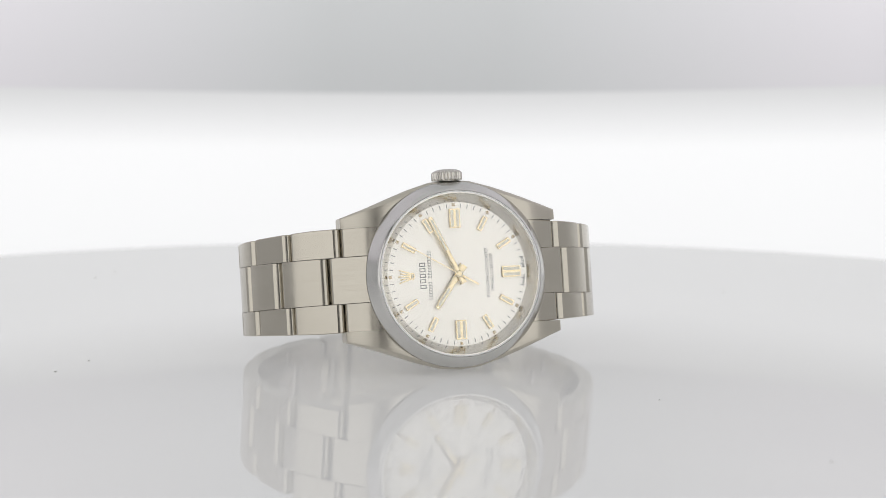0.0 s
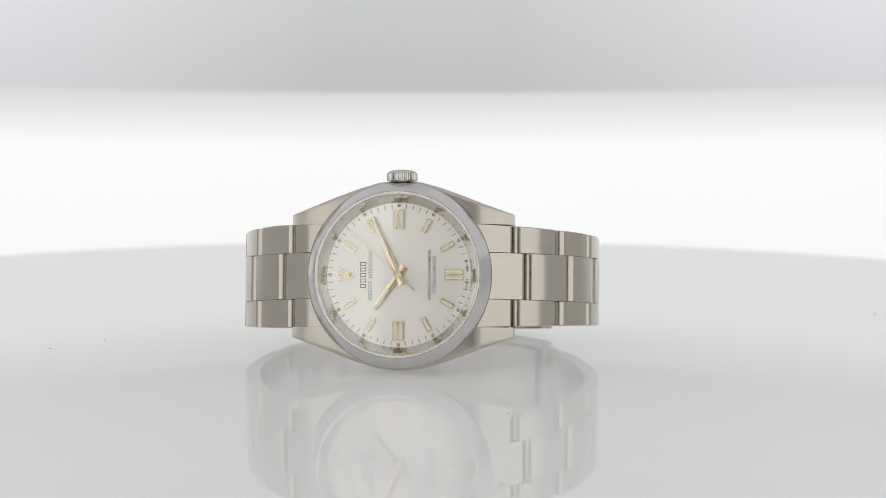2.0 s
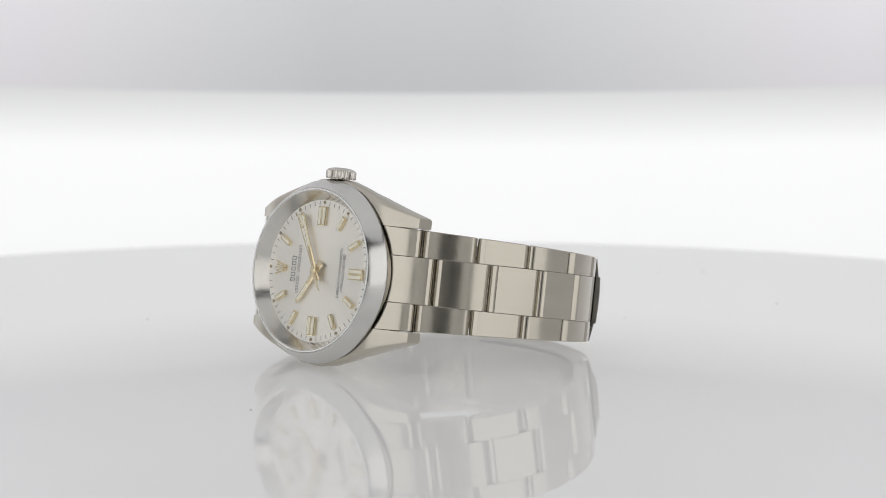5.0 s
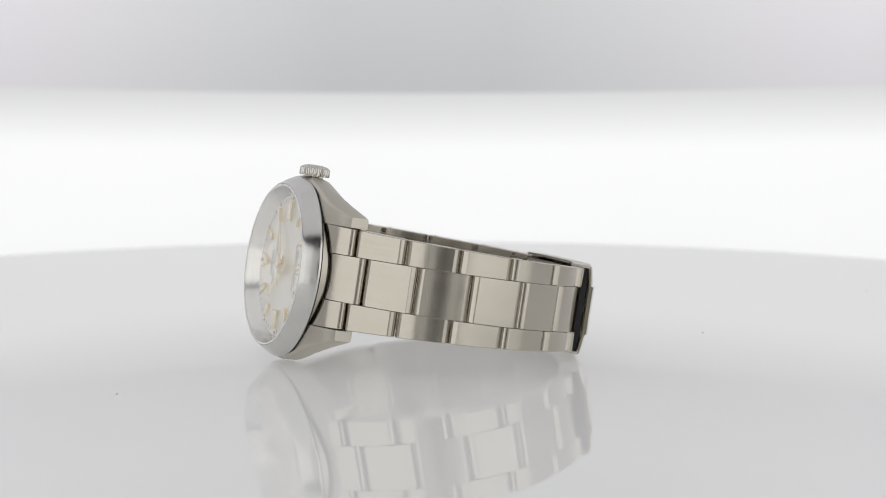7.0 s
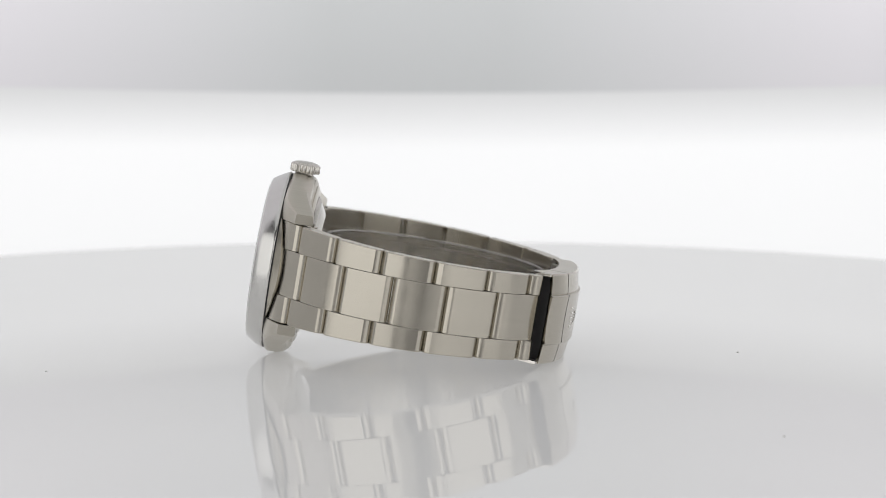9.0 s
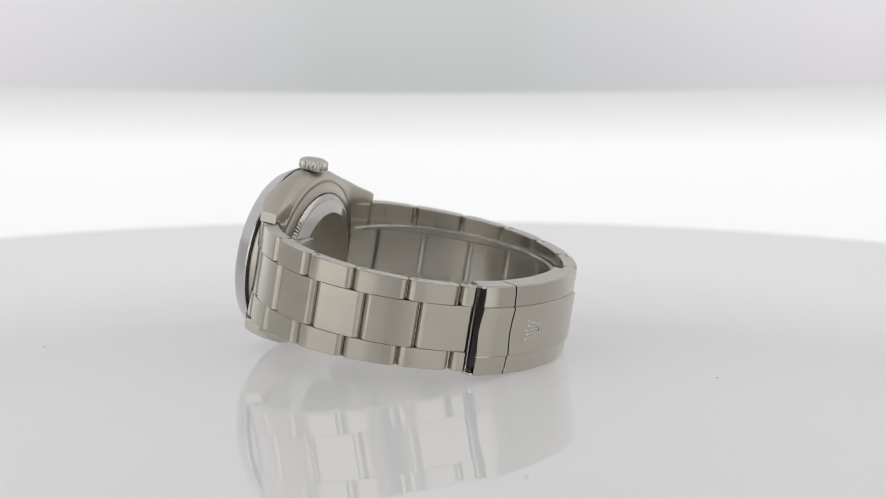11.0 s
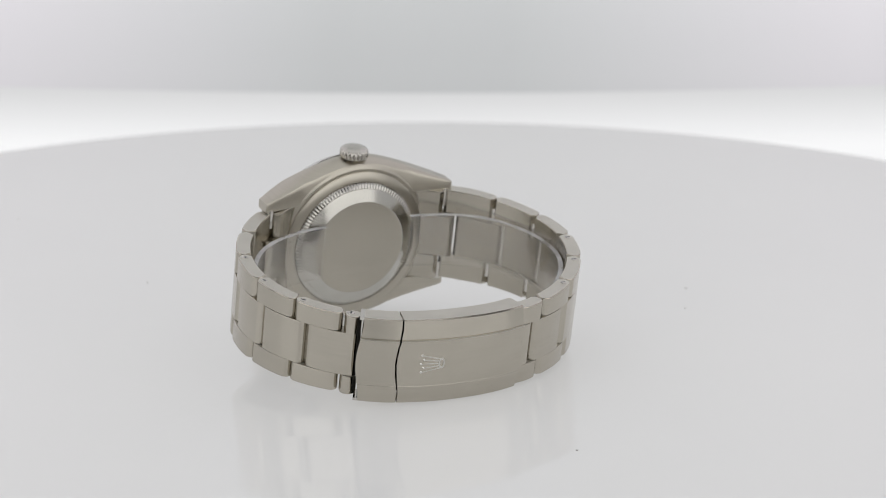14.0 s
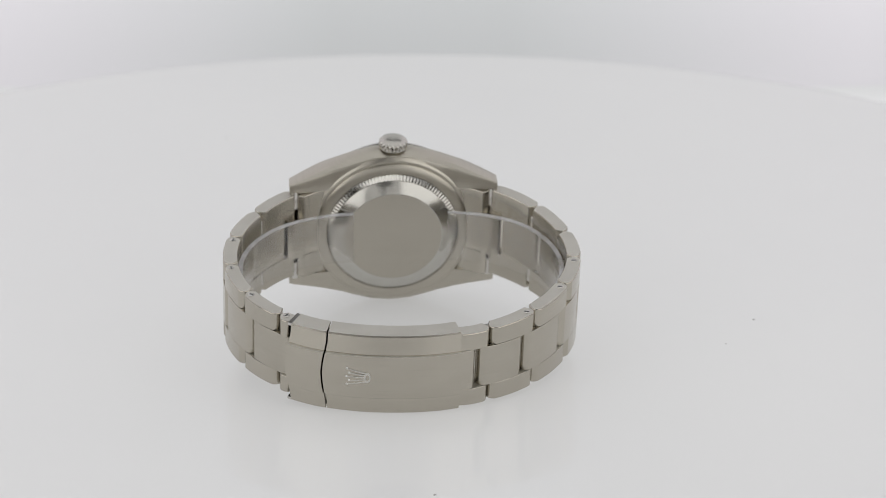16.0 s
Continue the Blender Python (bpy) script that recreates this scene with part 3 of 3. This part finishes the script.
def screw(s, d, r, parent, slot=0.0):
    x, y = loop.at(s, d)
    z = half_width(s)
    ob = wpart("screw", lathe([(0, z - 0.3), (r, z - 0.3), (r, z + 0.05), (r - 0.1, z + 0.09), (0, z + 0.09)], 20, None, (x, y), "z"), steel_edge, "small round screw head", parent)
    bm = box(-r * 0.8, r * 0.8, -0.13, 0.13, z + 0.05, z + 0.10, None, MM, None)
    bmesh.ops.transform(bm, matrix=Matrix.Translation((x * MM, y * MM, 0)) @ Matrix.Rotation(slot, 4, "Z"), verts=bm.verts)
    wpart("screw_slot", bm, seam_and_shade, "dark slot", parent)


# links towards 6 o'clock, from the head to the clasp
end = SIX + [S_CLASP_A]
wpart("end_link", link(1.2, SIX[0], 0, 0.3, 0.9, 4.4), steel_brushed, "solid steel end link between the lugs", angle=14)
for side in (-1, 1):
    wpart("end_link", link(0.9, SIX[0] - LAG, side, 0.3, 0.7, 4.6), steel_brushed, "solid steel end link between the lugs", angle=14)
for k in range(5):
    wpart("centre_link", link(end[k], end[k + 1] + (0.0 if k < 4 else 1.9), 0), steel_brushed, "brushed steel centre link", angle=14)
outer_end = [s - LAG for s in SIX] + [S_CLASP_A - 1.9]
for k in range(5):
    for side in (-1, 1):
        ob = wpart("outer_link", link(outer_end[k], outer_end[k + 1], side), steel_brushed, "brushed steel outer link", angle=14)
        if side == 1 and k >= 2:
            screw(outer_end[k] + 1.5, 1.5, 0.62, ob, 0.5 + 0.4 * k)
for side in (-1, 1):
    ob = wpart("hinge_link", link(S_CLASP_A - 1.9, S_CLASP_A + 2.0, side), steel_brushed, "short steel link at the clasp", angle=14)
    if side == 1:
        screw(S_CLASP_A - 0.5, 1.5, 0.72, ob, 0.9)
# links towards 12 o'clock
wpart("end_link", link(TWELVE[0], loop.length - 1.2, 0, 0.9, 0.3, 4.4), steel_brushed, "solid steel end link between the lugs", angle=14)
for side in (-1, 1):
    wpart("end_link", link(TWELVE[0] + LAG, loop.length - 0.9, side, 0.7, 0.3, 4.6), steel_brushed, "solid steel end link between the lugs", angle=14)
for k in range(6):
    wpart("centre_link", link(TWELVE[k + 1] + (0.3 if k == 5 else 0), TWELVE[k] - (0.2 if k == 5 else 0), 0, gap=0.42), steel_brushed, "brushed steel centre link", angle=14)
for k in range(6):
    for side in (-1, 1):
        ob = wpart("outer_link", link(TWELVE[k + 1] + LAG, TWELVE[k] + LAG, side), steel_brushed, "brushed steel outer link", angle=14)
        if side == 1 and k >= 3:
            screw(TWELVE[k] + LAG - 1.6, 1.5, 0.6, ob, 0.0)
wpart("hinge_link", link(S_CLASP_B - 1.5, TWELVE[6], 0, 0.2, 0.5), steel_brushed, "steel link at the clasp", angle=14)
for side in (-1, 1):
    wpart("hinge_link", link(S_CLASP_B - 1.5, TWELVE[6] + LAG, side, 0.2, 0.8), steel_brushed, "steel link at the clasp", angle=14)

# pins that show on the inside between the links
for seams, lag in ((SIX[1:], -LAG), (TWELVE[1:7], LAG)):
    for s in seams:
        for za, zb, at in ((-4.3, 4.3, s), (4.5, 7.7, s + lag), (-7.7, -4.5, s + lag)):
            wpart("link_pin", lathe([(0, za), (0.72, za), (0.72, zb), (0, zb)], 16, None, loop.at(at, THICK - 0.72), "z"), steel_edge, "polished steel pin")

# clasp: a hollow shell in two pieces over a folding blade
COVER = [(25.2, 55.2), (21.5, 57.4), (17.4, 59.1), (10.0, 60.9), (2.0, 61.7), (-4.0, 61.6), (-8.4, 60.9)]
cover = Path(COVER)
CW, WALL, DEEP = 8.7, 0.5, 4.9


def bulge(z):
    return 0.75 * max(0.0, math.cos(min(1.0, abs(z) / 5.4) * math.pi / 2)) - 0.15 * (abs(z) > 5.6)


def crest(z):
    z = abs(z)
    return float(np.interp(z, (0, 4.6, 4.72, 4.95, 8.45, 8.7), (0.0, 0.0, 0.44, 0.38, 0.95, 1.2)))


def shell(s0, s1, b0, b1, n=14):
    """Shell between two ends, each drawn out by its bulge in the middle."""
    zs = (-8.7, -8.45, -6.8, -4.95, -4.72, -4.6, -3.2, -1.6, 0, 1.6, 3.2, 4.6, 4.72, 4.95, 6.8, 8.45, 8.7)
    rings = []
    for k in range(n + 1):
        ring = []
        for z in zs:
            a, b = s0 - b0 * bulge(z), s1 - b1 * bulge(z)
            x, y = cover.at(a + (b - a) * k / n, crest(z))
            ring.append((x, y, z))
        a, b = s0 + (s1 - s0) * k / n, 0
        for z, d in ((8.7, DEEP), (8.7 - WALL, DEEP), (8.7 - WALL, 1.45)):
            x, y = cover.at(a, d)
            ring.append((x, y, z))
        for z in (5, 2.5, 0, -2.5, -5):
            x, y = cover.at(a, 0.8)
            ring.append((x, y, z))
        for z, d in ((-8.7 + WALL, 1.45), (-8.7 + WALL, DEEP), (-8.7, DEEP)):
            x, y = cover.at(a, d)
            ring.append((x, y, z))
        rings.append(ring)
    return loft(rings)


S_LOCK = cover.near(17.4, 59.1)
lock = wpart("clasp_lever", shell(1.25, S_LOCK - 0.17, 1.0, 1.0, 6), steel_brushed, "brushed steel locking lever of the clasp", angle=14)
clasp = wpart("clasp_cover", shell(S_LOCK + 0.17, cover.length, 1.0, 0.0), steel_brushed, "brushed steel clasp cover with raised centre band", angle=14)

# the narrow sides of links and clasp get a rougher steel of lighter colour
for piece in watch.children:
    if piece.name.split(".")[0] in ("outer_link", "hinge_link", "clasp_lever", "clasp_cover"):
        piece.data.materials.append(steel_side)
        for face in piece.data.polygons:
            face.material_index = int(abs(face.normal.z) > 0.93)


def engraved(x, y, z):
    return (*cover.at(cover.near(9.6, 60.9) + x, y), z)


emblem = wpart("clasp_emblem", fan(bmesh.new(), engraved, 3.7, -0.1, 0.15, 0.15, 6.5, 0.12, pieces="rf"), faint_engraving, "engraved emblem of five fine rays", clasp)
wpart("emblem_beads", fan(bmesh.new(), engraved, 3.7, -0.16, 0.15, 0.15, 6.5, 0.12, 1.9, "b"), engraving, "five bright beads", emblem)
rings = []
for k in range(21):
    s = 2.2 + (cover.length - 2.5) * k / 20
    rings.append([(*cover.at(s, d), z) for d, z in ((4.0, -7.6), (4.0, 7.6), (5.0, 7.6), (5.0, -7.6))])
wpart("clasp_blade", loft(rings), steel_satin, "folding steel blade inside the clasp")
# black block painted in for the deep shade behind the clasp's mouth
bm = loft([[(*cover.at(s, d), z) for d, z in ((1.5, -8.1), (1.5, 8.1), (4.6, 8.1), (4.6, -8.1))] for s in (2.2, 3.2, 4.2)])
wpart("clasp_spring", bm, seam_and_shade, "black block for the shade inside the clasp")

for side in (-1, 1):
    lips = [[(*cover.at(s, d), side * z) for d, z in ((1.1, 8.15), (1.1, 8.68), (4.85, 8.68), (4.85, 8.15))] for s in (0.55, 1.0, 1.5)]
    wpart("clasp_lip", loft(lips), steel_edge, "thin steel lip at the mouth of the clasp")

# spring bars behind the lugs
for sg in (-1, 1):
    bm = bmesh.new()
    for z0, z1 in ((6.4, 10.2), (-10.2, -6.4)):
        lathe([(0, z0), (0.75, z0), (0.75, z1), (0, z1)], 16, bm, (sg * 20.0, 8.6), "z")
    wpart("spring_bar", bm, steel_edge, "polished spring bar")

# ---- clear strip inside the bracelet ----
strip = tagged(new("protective_strip"), "clear plastic protective strip curled inside the bracelet", "plastic strip")
inner = Path([(8.2, 10.4), (13.5, 11.0), (20.5, 13.4), (26.0, 17.3), (29.6, 22.0), (31.6, 27.0), (32.3, 31.5), (31.9, 36.0), (30.2, 41.0), (27.0, 45.6), (22.6, 49.7), (16.0, 53.0), (8.0, 54.9), (-1.0, 55.2), (-9.5, 54.6),
              (-16.5, 53.0), (-22.0, 49.6), (-26.4, 45.0), (-29.8, 39.8), (-31.6, 34.5), (-31.9, 29.5), (-30.9, 24.4), (-28.6, 19.4), (-24.6, 15.0), (-19.4, 12.2), (-13.6, 10.8), (-11.0, 10.5)])
rings = []
for k in range(121):
    s = inner.length * k / 120
    rings.append([(*inner.at(s, d), z) for d, z in ((0, -5.4), (0, 5.8), (0.8, 5.8), (0.8, -5.4))])
for name, k0, k1 in (("end_flap", 0, 8), ("film", 8, 113), ("end_flap", 113, 120)):
    piece = part(name, loft(rings[k0:k1 + 1], caps=name != "film"), film, strip, "", SEAT)
    piece.visible_shadow = False
rims = [[(*inner.at(inner.length * k / 120, d), z) for d, z in ((-0.05, 5.82), (-0.05, 5.95), (0.85, 5.95), (0.85, 5.82))] for k in range(121)]
piece = part("cut_edge", loft(rims), film_edge, strip, "frosted cut edge", SEAT)
piece.visible_shadow = False


def motions():
    rows = [(t, pose(0, 0, 0, 0, 0, spin(t))) for t in TIMES]
    walk(turntable, rows)
    walk(watch, rows)
    walk(strip, rows)
    walk(film_camera, [(t, arm(t) @ Matrix.Translation(ARM_CAM + Vector((0, -0.012, 0)))) for t in TIMES])
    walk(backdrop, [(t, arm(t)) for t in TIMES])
    walk(second_hand, [(t, SEAT @ pose(0, 0, 0, 0, 30.5 + 6.0 * t, 0)) for t in TIMES])


motions()
